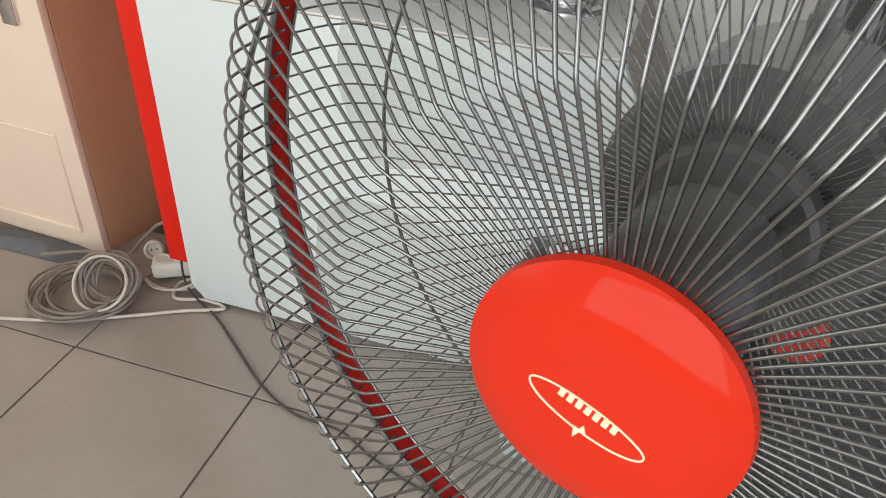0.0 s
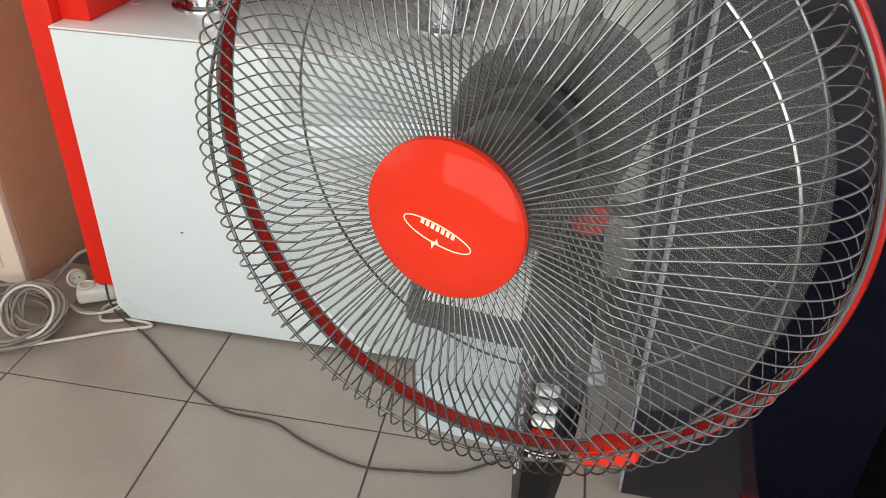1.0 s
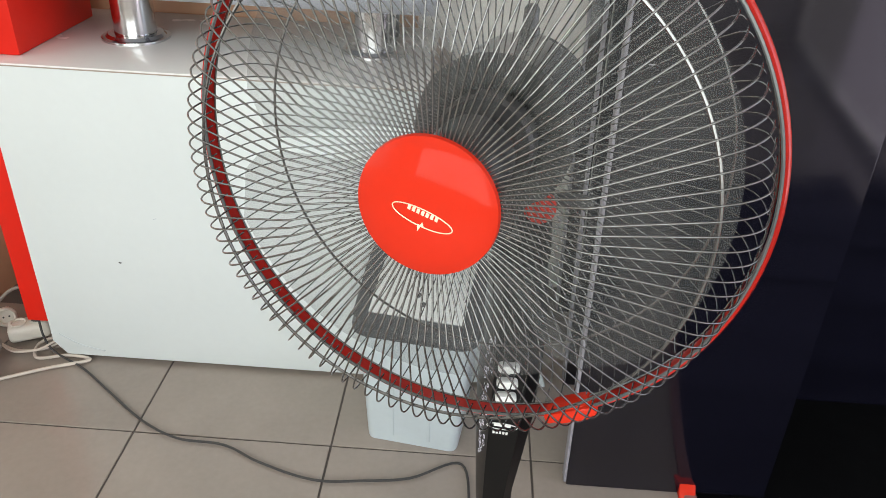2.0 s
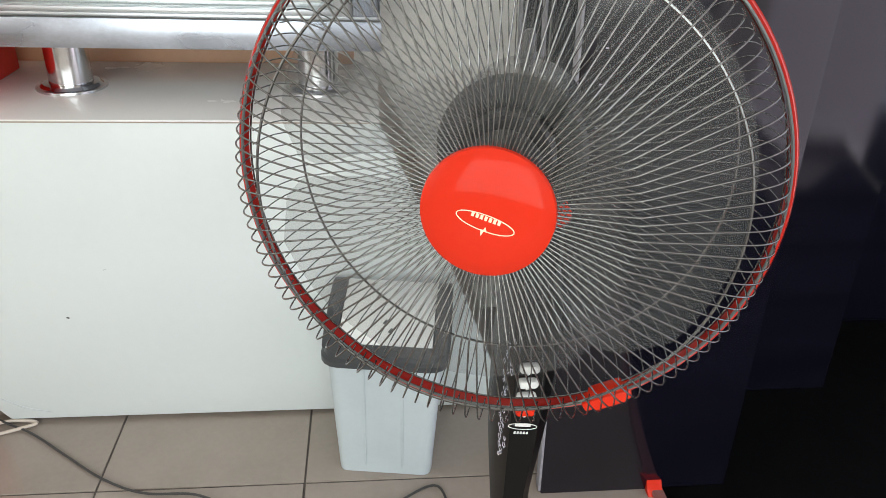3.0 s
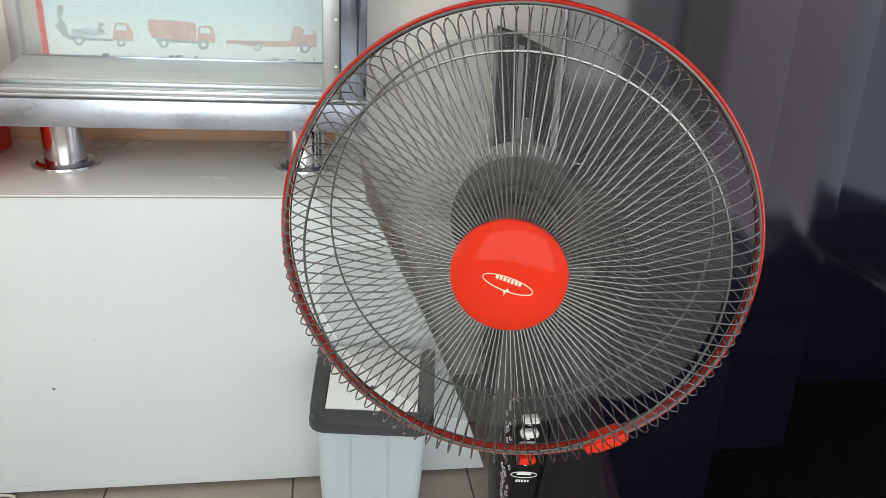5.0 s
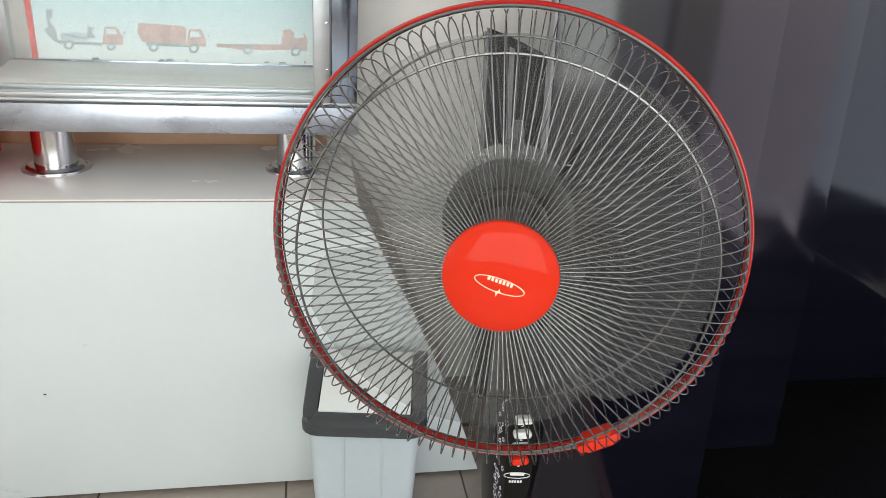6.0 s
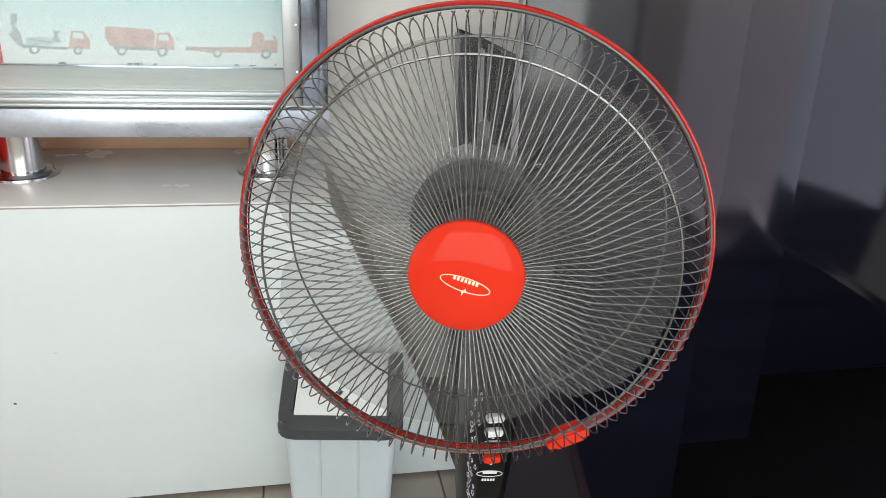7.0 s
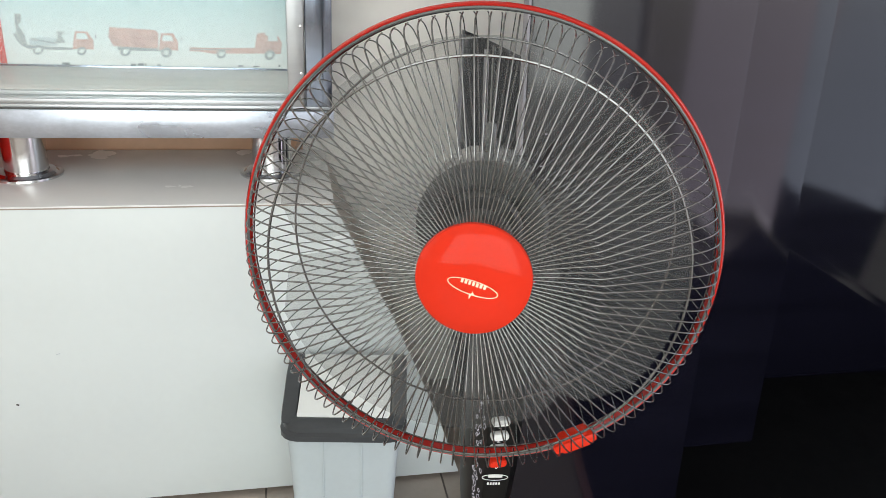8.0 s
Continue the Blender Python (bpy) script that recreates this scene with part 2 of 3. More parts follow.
def loft(sections, m=None):
    """Joins outlines of equal length, given as lists of 3D points, into a closed skin."""
    bm = bmesh.new()
    R = [[bm.verts.new(p) for p in s] for s in sections]
    for a, b in zip(R, R[1:]):
        for i in range(len(a)):
            j = (i + 1) % len(a)
            bm.faces.new((a[i], a[j], b[j], b[i]))
    bm.faces.new(R[0][::-1])
    bm.faces.new(R[-1])
    for f in bm.faces:
        f.smooth = len(f.verts) == 4
    if m is not None:
        bm.transform(m)
    return bm


def circle(r, n, z=0.0):
    return [(r * math.cos(2 * math.pi * i / n), r * math.sin(2 * math.pi * i / n), z) for i in range(n)]


def letters(name, text, size, m, mat, parent, label=""):
    cu = bpy.data.curves.new(name, "FONT")
    cu.body, cu.size, cu.align_x, cu.align_y, cu.extrude = text, size, "CENTER", "CENTER", 0.0002
    tmp = bpy.data.objects.new(name, cu)
    me = bpy.data.meshes.new_from_object(tmp)
    bpy.data.objects.remove(tmp)
    bm = bmesh.new()
    bm.from_mesh(me)
    bpy.data.meshes.remove(me)
    bm.transform(m)
    return part(name, bm, mat, parent, label, smooth=False)


# ---- setting: room ----
X0, X1, Y0, Y1, ZC = -2.4, 3.2, -4.0, 0.485, 2.8
floor = tagged(link("floor", box(X0, X1, Y0, Y1, -0.12, -0.003), GROUT), "grout bed of a beige-grey tiled shop floor", "floor", kind="structure")
tagged(link("ceiling", box(X0, X1, Y0, Y1, ZC, ZC + 0.1), CEIL), "plain white ceiling", "ceiling", kind="structure")
tagged(link("wall_north", box(X0 - 0.12, X1 + 0.12, Y1, Y1 + 0.12, -0.12, ZC + 0.1), WALL), "beige painted wall behind the counter", "wall", kind="structure")


def wall_with_opening(name, along, a0, a1, b0, b1, o0, o1, oz0, oz1):
    bm = bmesh.new()
    for c0, c1, z0, z1 in ((a0, o0, -0.12, ZC + 0.1), (o1, a1, -0.12, ZC + 0.1), (o0, o1, -0.12, oz0), (o0, o1, oz1, ZC + 0.1)):
        q = box(c0, c1, b0, b1, z0, z1) if along == "x" else box(b0, b1, c0, c1, z0, z1)
        me = bpy.data.meshes.new("tmp")
        q.to_mesh(me)
        q.free()
        bm.from_mesh(me)
        bpy.data.meshes.remove(me)
    return tagged(link(name, bm, WALL), "beige painted wall with a wide daylight opening", "wall", kind="structure")


wall_with_opening("wall_south", "x", X0 - 0.12, X1 + 0.12, Y0 - 0.12, Y0, -1.35, 3.1, 0.45, 2.65)
wall_with_opening("wall_east", "y", Y0, Y1, X1, X1 + 0.12, -3.8, -0.05, 0.02, 2.1)
# Unseen block added to give the rear board a dark lower reflection.
tagged(link("wall_east_dark_block", box(X1 + 0.002, X1 + 0.118, -0.88, -0.05, 0.02, 0.34), FANDARK), "unseen low dark block that darkens the boards' reflection", "wall", kind="structure")
wall_with_opening("wall_west", "y", Y0, Y1, X0 - 0.12, X0, -2.5, -0.7, 0.8, 2.4)
bm = bmesh.new()
for x in (-1.35, -0.22, 0.92, 2.07, 3.1):
    tube([(x, Y0 + 0.02, 0.45), (x, Y0 + 0.02, 2.65)], 0.03, 4, bm=bm)
for z in (0.45, 1.9, 2.65):
    tube([(-1.35, Y0 + 0.02, z), (3.1, Y0 + 0.02, z)], 0.03, 4, bm=bm)
tagged(link("window_1", bm, STEEL), "steel frame of the shopfront window", "window frame", kind="structure")

# ---- counter with a slanting end ----
HC = 0.763
counter = thing("counter", (0.6, 0.22, 0), "white laminate shop counter with a grey top and slanting end", "counter")
slant = [(0.915, HC - 0.004), (0.945, 0.70), (0.990, 0.60), (1.056, 0.47), (1.124, 0.31), (1.185, 0.16), (1.238, 0.012)]
front = [(0.0, 0.05), (0.03, 0.012)] + slant[::-1] + [(0.0, HC - 0.004)]
part("front_panel", prism(front, "y", 0.0, 0.018, 0.0015), WHITE, counter, "white laminate front panel with a scuff")
body = [(0.004, 0.015)] + [(x - 0.004, z) for x, z in slant[::-1]] + [(0.004, HC - 0.004)]
part("side_body", prism(body, "y", 0.018, 0.45), WOODSIDE, counter, "brown wood-grain carcass")
part("worktop", box(-0.001, 0.918, -0.001, 0.462, HC - 0.004, HC, 0.001), GREYTOP, counter, "grey laminate top")
part("edge_seam", box(0.0, 0.917, -0.0016, -0.0012, HC - 0.0062, HC - 0.0036), WOODSIDE, counter, "thin dark seam under the top")
part("scuff", tube([(0.211, -0.0005, 0.299), (0.214, -0.0007, 0.298), (0.217, -0.0005, 0.297)], 0.0018, 5), CORD, counter)

SMEAR = material("grey_scuff", (0.50, 0.54, 0.56), 0.6, var=0.2, scale=40)
part("scuff", tube(smooth_line([(0.02, -0.0002, 0.075), (0.07, -0.0002, 0.045), (0.13, -0.0002, 0.03)], 6), 0.0009, 4), SMEAR, counter)
part("scuff", tube(smooth_line([(0.31, -0.0002, 0.42), (0.318, -0.0002, 0.423)], 4), 0.0012, 4), SMEAR, counter)

red = thing("red_pillar_panel", (-0.03, 0.1, 0.095), "bright red laminate end panel of the counter", "panel")
part("upright", box(-0.065, -0.004, 0.02, 0.40, 0.095, 1.05, 0.002), REDPAINT, red)
part("block", box(-0.003, 0.064, 0.048, 0.385, HC + 0.001, 1.05, 0.002), REDPAINT, red)

trim = tagged(link("trim", box(-0.14, 0.86, 0.470, 0.4845, 0.70, 0.80, 0.003), BROWN), "brown ledge along the wall", "ledge", kind="structure")

# ---- beige cupboard at the counter's end ----
cup = thing("cupboard", (-0.75, 0.4, 0), "beige panelled cupboard with a brown side", "cupboard")
A, B, C = Vector((-0.310, 0.098, 0)), Vector((-0.238, 0.475, 0)), Vector((-1.35, 0.174, 0))
part("carcass", prism([(A.x, A.y), (B.x, B.y), (-1.32, 0.475), (C.x, C.y)], "z", 0.0, 2.0), BROWN, cup, "brown laminate side")
d = (C - A).normalized()
nrm = Vector((d.y, -d.x, 0))
if nrm.y > 0:
    nrm = -nrm
CM = Matrix(((d.x, nrm.x, 0, A.x), (d.y, nrm.y, 0, A.y), (0, 0, 1, 0), (0, 0, 0, 1)))
door = part("door", box(0.002, 0.42, 0.002, 0.024, 0.004, 1.97, 0.002, m=CM), BEIGE, cup, "beige painted door with a moulded panel")
for z0, z1 in ((0.062, 0.338), (0.80, 1.88)):
    part("moulding", tube([(0.062, 0.025, z0), (0.062, 0.025, z1), (0.36, 0.025, z1), (0.36, 0.025, z0)], 0.0055, 6, loop=True, m=CM), BEIGE, door)
part("handle", box(0.066, 0.11, 0.024, 0.034, 0.605, 0.77, 0.004, m=CM), CHROME, door, "metal lock plate")
rag = thing("floor_cloth", (-0.55, 0.05, 0), "rumpled dark grey cloth on the floor", "cloth")
bm = bmesh.new()
grid = [[bm.verts.new((-0.36 - 0.5 * i / 22, 0.005 + 0.085 * j / 8, 0.003 + 0.032 * max(0.0, math.sin(math.pi * j / 8)) * (0.45 + 0.9 * noise.noise(Vector((i * 0.35, j * 0.5, 3.0))) ** 2 + 0.35 * noise.noise(Vector((i * 0.2, j * 0.3, 7.0)))) * min(1, i / 3))) for j in range(9)] for i in range(23)]
for i in range(22):
    for j in range(8):
        bm.faces.new((grid[i][j], grid[i + 1][j], grid[i + 1][j + 1], grid[i][j + 1])).smooth = True
bmesh.ops.recalc_face_normals(bm, faces=bm.faces)
bmesh.ops.solidify(bm, geom=bm.faces[:], thickness=0.003)
part("fabric", bm, SKIRT, rag)
part("door", box(0.426, 0.85, 0.002, 0.024, 0.004, 1.97, 0.002, m=CM), BEIGE, cup)

# ---- stainless display case on pipe legs ----
case = thing("display_case", (0.45, 0.3, HC), "stainless steel and glass display case on pipe legs", "display case")
CX0, CX1, CF, CB = 0.085, 0.925, 0.12, 0.43
PY_ = 0.364
part("base_rail", box(CX0, CX1, CF, CB, 0.876, 0.937, 0.0015), RAIL, case, "brushed stainless base rail")
part("seam", box(CX0 + 0.004, CX1 - 0.004, CF + 0.004, CF + 0.011, 0.9345, 0.9395), FANDARK, case, "dark joint line")
part("sill", box(CX0 + 0.01, CX1 - 0.008, CF + 0.012, CB - 0.01, 0.936, 0.946, 0.002), STEEL, case)
for k in range(3):
    part("track", box(CX0 + 0.02, 0.83, CF + 0.016 + k * 0.014, CF + 0.022 + k * 0.014, 0.946, 0.957, 0.001), STEEL, case)
part("inner_rail", box(CX0 + 0.03, 0.835, CF + 0.068, CF + 0.082, 0.946, 0.964, 0.002), STEEL, case)
part("tray", prism([(CF + 0.085, 0.946), (CF + 0.085, 0.966), (CF + 0.10, 0.972), (CB - 0.066, 0.990), (CB - 0.066, 0.946)], "x", CX0 + 0.04, 0.835, 0.001), TRAY, case, "worn stainless inner tray")
part("tray_lip", box(CX0 + 0.04, 0.835, PY_ - 0.006, PY_ - 0.001, 0.985, 0.994, 0.001), STEELD, case)
for x0, x1, mat, lab in ((CX0, CX0 + 0.055, STEEL, ""), (0.825, 0.862, STEEL, ""), (0.864, 0.922, STEELD, "polished corner post")):
    part("post", box(x0, x1, CF + 0.006, CF + 0.05, 0.946, 1.62, 0.003), mat, case, lab)
for x0, x1 in ((CX0, CX0 + 0.03), (0.895, 0.922)):
    part("post", box(x0, x1, CB - 0.03, CB, 0.946, 1.62, 0.003), STEEL, case)
part("roof", box(CX0, CX1, CF, CB, 1.62, 1.68, 0.003), STEEL, case)
for x, y, z in ((0.19, 0.196, 0.9655), (0.50, 0.20, 0.9655), (0.745, 0.20, 0.9655), (0.30, CF + 0.04, 0.9465), (0.66, CF + 0.04, 0.9465)):
    part("rivet", lathe([(0.0035, 0), (0.003, 0.0014), (0, 0.002)], 12, Matrix.Translation((x, y, z))), CHROME, case)
for z in (1.02, 1.12, 1.25):
    part("rivet", lathe([(0.003, 0), (0.0026, 0.0012), (0, 0.0018)], 12, Matrix.Translation((0.855, CF + 0.006, z)) @ Matrix.Rotation(radians(90), 4, "X")), CHROME, case)
pane = part("pane", box(CX0 + 0.055, 0.825, CF + 0.026, CF + 0.030, 0.957, 1.62), GLASS, case, "clear front glass")
pane.visible_shadow = False
for x, y in ((0.234, 0.235), (0.782, 0.235)):
    leg = part("leg", lathe([(0, 0.0), (0.046, 0.0), (0.046, 0.113), (0, 0.113)], 32, Matrix.Translation((x, y, HC))), PIPE, case, "round steel pipe leg")
    part("flange", lathe([(0.047, 0.013), (0.060, 0.012), (0.066, 0.006), (0.075, 0.005), (0.0755, 0.0), (0.047, 0.0)], 40, Matrix.Translation((x, y, HC)), True), PIPE, leg)
part("rear_strut", box(0.800, 0.822, 0.36, 0.382, HC, 0.876, 0.002), FANDARK, case, "dark square strut")
PY = 0.365
board = part("back_print", box(0.17, 0.86, PY, PY + 0.006, 0.975, 1.60), POSTER, case, "pale blue printed back panel with faded trucks")


def print_at(u, v):
    """A place on the printed panel: u along it, v downwards, in units of 0.73 mm."""
    return 0.1785 + 0.00073 * u + 0.00013 * (170 - v), 1.0157 - 0.000715 * (v - 168 - 0.022 * (u - 105))


def printed(name, outline, mat, level=0):
    y = PY - 0.0006 - 0.0006 * level
    return part(name, prism([print_at(u, v) for u, v in outline], "y", y - 0.0005, y), mat, board)


def truck(u, cab, wheels, cab_mat):
    """A faded printed lorry: cab outline, window and wheels."""
    printed("printed_cab", [(u + a, v) for a, v in cab], cab_mat, 1)
    printed("printed_window", [(u + 6, cab[0][1] + 6), (u + 32, cab[0][1] + 7), (u + 42, cab[0][1] + 25), (u + 6, cab[0][1] + 25)], POSTER, 2)
    for wu, wv, r in wheels:
        for rr, mat, lv in ((r, TRUCKGREY, 3), (r * 0.5, POSTER, 4)):
            printed("printed_wheel", [(wu + rr * math.cos(a), wv + rr * math.sin(a)) for a in [2 * math.pi * k / 18 for k in range(18)]], mat, lv)


BLUEPRINT = material("faded_blue_print", (0.50, 0.62, 0.66), 0.6, var=0.1, scale=20)
CAB = [(0, 93), (38, 95), (58, 124), (60, 152), (-4, 150)]
# mixer lorry with its chute and frame
truck(210, CAB, ((105, 153, 16), (235, 157, 14)), TRUCKRED)
printed("printed_chassis", [(60, 137), (130, 143), (206, 146), (206, 155), (70, 150)], TRUCKGREY)
printed("printed_chute", [(31, 40), (50, 42), (50, 66), (41, 76), (60, 100), (72, 140), (58, 142), (40, 122), (27, 104), (40, 98), (33, 70)], TRUCKGREY, 1)
printed("printed_strut", [(84, 116), (152, 130), (152, 134), (84, 121)], TRUCKGREY, 1)
printed("printed_drum", [(76, 118), (120, 112), (158, 118), (160, 140), (80, 138)], BLUEPRINT)
printed("printed_hopper", [(156, 88), (162, 96), (180, 94), (170, 108), (184, 130), (154, 132), (160, 108)], TRUCKGREY, 1)
# tank lorry
truck(472, [(0, 99), (38, 98), (56, 128), (60, 155), (-2, 152)], ((368, 158, 16), (495, 161, 17)), TRUCKRED)
printed("printed_tank", [(312, 80), (452, 88), (464, 98), (468, 148), (330, 141), (312, 112)], TRUCKRED, 1)
printed("printed_chassis", [(343, 142), (480, 149), (480, 158), (343, 154)], TRUCKGREY)
# flatbed lorry
truck(808, [(-32, 98), (-8, 94), (-2, 104), (40, 108), (54, 130), (56, 166), (-32, 164)], ((670, 166, 15), (828, 169, 17)), TRUCKRED)
printed("printed_bed", [(566, 144), (640, 146), (778, 146), (778, 165), (640, 165), (600, 158), (566, 157)], TRUCKRED)
printed("printed_rail", [(566, 149), (700, 150), (700, 153), (566, 153)], TRUCKGREY, 1)
for u0, u1, v0, v1 in ((178, 200, 194, 205), (388, 404, 198, 205), (410, 428, 197, 205), (432, 436, 197, 205), (470, 481, 200, 205), (728, 746, 204, 209), (778, 800, 206, 211), (862, 868, 203, 210), (271, 274, 106, 116), (535, 538, 112, 122)):
    printed("print_bar", [(u0, v0), (u1, v0), (u1, v1), (u0, v1)], PRINT)
part("red_stripe", box(0.172, 0.186, PY - 0.0016, PY - 0.0004, 0.98, 1.59), REDPAINT, board)


# ---- dark glossy boards ----
def dark_board(base, x0, x1, y0, y1, z0, z1, lean, label):
    b = thing("dark_board", base, label, "board", "dark boards")
    sh = Matrix.Identity(4)
    sh[0][2] = lean
    part("panel", box(x0, x1, y0, y1, z0, z1, 0.003, m=sh), NAVY, b)
    part("edging", box(x0 - 0.006, x0 - 0.0005, y0 - 0.001, y1 + 0.001, z0 + 0.01, z1 - 0.01, 0.001, m=sh), EDGE, b, "worn pale grey edge")
    return b


b1 = dark_board((1.48, -0.28, 0), 1.266, 1.690, -0.30, -0.275, 0.0, 2.1, -0.026, "tall glossy navy board standing before another")
part("foot", prism([(-0.325, 0.0), (-0.30, 0.0), (-0.30, 0.03)], "x", 1.505, 1.540, 0.002), FANRED, b1, "small orange-red foot")
for x, z, w, h in ((1.232, 0.985, 0.010, 0.012), (1.228, 0.925, 0.026, 0.010), (1.234, 0.90, 0.006, 0.005), (1.246, 0.90, 0.007, 0.006), (1.232, 0.85, 0.008, 0.008), (1.229, 0.82, 0.010, 0.006)):
    part("scratch", box(x + 0.048, x + 0.048 + w * 0.5, -0.3008, -0.3004, z, z + h * 0.22, 0.0), EDGE, b1, "pale scratch")


def cut_board(base, outline, y0, y1, lean, label):
    """A dark board whose top steps down at one end."""
    b = thing("dark_board", base, label, "board", "dark boards")
    m = Matrix.Identity(4)
    m[0][2] = lean
    part("panel", prism(outline, "y", y0, y1, 0.002, m), NAVY, b)
    x, top = outline[0][0], outline[-1][1]
    part("edging", box(x - 0.006, x - 0.0005, y0 - 0.001, y1 + 0.001, 0.01, top - 0.01, 0.001, m=m), EDGE, b, "worn pale grey edge")
    return b


b2 = cut_board((1.7, 0.04, 0), [(1.292, 0.0), (2.115, 0.0), (2.115, 2.1), (1.74, 2.1), (1.74, 0.80), (1.50, 1.0), (1.365, 1.07), (1.304, 1.10)], 0.03, 0.055, -0.036, "glossy navy board with a slanting top and grey edge")
b3 = cut_board((2.1, 0.36, 0), [(1.298, 0.0), (3.15, 0.0), (3.15, 2.1), (1.78, 2.1), (1.78, 0.90), (1.45, 1.04), (1.36, 1.08), (1.298, 1.10)], 0.35, 0.375, -0.03, "dark glossy board with a slanting top close to the wall")
# Black sheet added over the floor; its outline also steers what the boards reflect.
sheet_ = thing("black_floor_sheet", (2.4, -1.0, 0), "flat black sheet laid over the tiles", "mat")
part("sheet", prism([(1.545, -1.62), (2.78, -1.45), (2.78, -1.02), (3.195, -1.02), (3.195, 0.345), (2.05, 0.345), (2.05, 0.0285), (1.62, 0.0285), (1.62, -0.302), (1.545, -0.302)], "z", 0.001, 0.007, 0.002), material("matt_black_sheet", (0.0022, 0.0022, 0.0024), 0.8, var=0.3, scale=12, bump=0.1, spec=0.07), sheet_)
part("edging", box(1.515, 1.543, -1.20, -0.31, 0.001, 0.012, 0.004), material("dusty_red_strip", (0.30, 0.14, 0.12), 0.6, var=0.15, scale=20, stain=0.2), sheet_, "dusty red edging strip")

# ---- swing-lid bin ----
BIN = pose(0.9225, -0.215, 0, 0, 0, -8.3)
bin_ = thing("waste_bin", (0.924, -0.13, 0), "pale grey plastic waste bin with dark swing-lid frame", "waste bin")


def rect(w, d0, d1, z, r=0.02, n=5):
    pts = []
    for cx, cy, a0 in ((w - r, d1 - r, 0), (-w + r, d1 - r, 90), (-w + r, d0 + r, 180), (w - r, d0 + r, 270)):
        for k in range(n):
            a = radians(a0 + 90 * k / (n - 1))
            pts.append((cx + r * math.cos(a), cy + r * math.sin(a), z))
    return pts


part("body", loft([rect(0.103, 0.0, 0.16, 0.0, 0.018), rect(0.105, 0.0, 0.163, 0.01, 0.02), rect(0.122, -0.012, 0.178, 0.315, 0.022)], BIN), BINBODY, bin_)
for x in (-0.043, 0.040):
    part("rib", prism([(-0.0022, 0.0), (0.0022, 0.0), (0.0015, 0.0014), (-0.0015, 0.0014)], "z", 0.02, 0.30, m=BIN @ Matrix.Translation((x, -0.0003, 0)) @ Matrix.Rotation(radians(2.3), 4, "X") @ pose(0, 0, 0, 0, 0, 180)), BINBODY, bin_)
lid = part("lid_frame", loft([rect(0.126, -0.018, 0.186, 0.303, 0.034), rect(0.135, -0.030, 0.193, 0.310, 0.040), rect(0.1355, -0.030, 0.193, 0.322, 0.040), rect(0.130, -0.022, 0.188, 0.327, 0.038), rect(0.1295, -0.021, 0.188, 0.339, 0.037), rect(0.124, -0.013, 0.184, 0.346, 0.034), rect(0.114, -0.002, 0.176, 0.350, 0.03)], BIN), BINRIM, bin_, "dark grey rim")
for s in (-1, 1):
    side = [(-0.014, 0.342), (0.02, 0.356), (0.10, 0.398), (0.155, 0.412), (0.18, 0.408), (0.186, 0.342)]
    part("cheek", prism(side, "x", s * 0.117 - 0.017, s * 0.117 + 0.017, 0.007, BIN), BINRIM, lid)
part("crown", box(-0.124, 0.124, 0.159, 0.182, 0.34, 0.404, 0.006, m=BIN), BINFLAP, lid, "white rear hood")
flap = part("flap", prism([(0.0, 0.353), (0.10, 0.392), (0.158, 0.405), (0.158, 0.397), (0.10, 0.384), (0.004, 0.347)], "x", -0.099, 0.099, 0.002, BIN), BINFLAP, bin_, "white swing flap with small worn marks")
SL = BIN @ Matrix.Translation((-0.01, 0.05, 0.3728)) @ Matrix.Rotation(radians(21.3), 4, "X")
for x, y in ((0.0, 0.0), (0.022, -0.012)):
    part("worn_mark", box(x, x + 0.008, y, y + 0.012, 0.0, 0.0008, m=SL @ pose(0, 0, 0, 0, 0, -30)), BINRIM, flap)

# ---- pedestal fan ----
FB = Vector((1.066, -0.835, 0))
fan = thing("pedestal_fan", FB, "grey and red pedestal fan with wire guard and black column", "fan")
# head: ring centre, turned 16.4 degrees aside and tilted 2.6 degrees up
HM = Matrix.Translation((1.0038, -0.9304, 1.0205)) @ pose(0, 0, 0, 0, 0, -16.4) @ pose(0, 0, 0, 90 - 2.6, 0, 0)
R = 0.2255
# base and pole
part("base_plate", lathe([(0, 0), (0.205, 0.0), (0.21, 0.008), (0.20, 0.018), (0.10, 0.032), (0.035, 0.045), (0.03, 0.06), (0, 0.06)], 56, Matrix.Translation(FB)), FANBLACK, fan, "round black base")
part("pole", lathe([(0, 0.05), (0.0165, 0.05), (0.0165, 0.60), (0, 0.60)], 24, Matrix.Translation(FB)), CHROME, fan, "chrome pole")


def column_outline(x0, x1, y0, y1, ch):
    return [(x0 + ch * 0.7, y0), (x1 - ch, y0), (x1, y0 + ch * 1.3), (x1, y1 - ch), (x1 - ch, y1), (x0 + ch * 0.5, y1), (x0 - ch * 0.2, y1 - ch), (x0, y0 + ch * 1.7)]


secs = [(0.53, 1.046, 1.084, -0.852, -0.800, 0.008), (0.58, 1.043, 1.084, -0.857, -0.790, 0.010), (0.63, 1.040, 1.090, -0.860, -0.780, 0.013), (0.69, 1.038, 1.096, -0.8625, -0.776, 0.015),
        (0.78, 1.038, 1.098, -0.8635, -0.776, 0.015), (0.84, 1.040, 1.096, -0.862, -0.780, 0.014), (0.872, 1.043, 1.093, -0.858, -0.790, 0.012), (0.886, 1.048, 1.088, -0.852, -0.800, 0.008)]
col = part("column", loft([[(x, y, z) for x, y in column_outline(x0, x1, y0, y1, ch)] for z, x0, x1, y0, y1, ch in secs]), FANBLACK, fan, "black switch column with printed flowers")
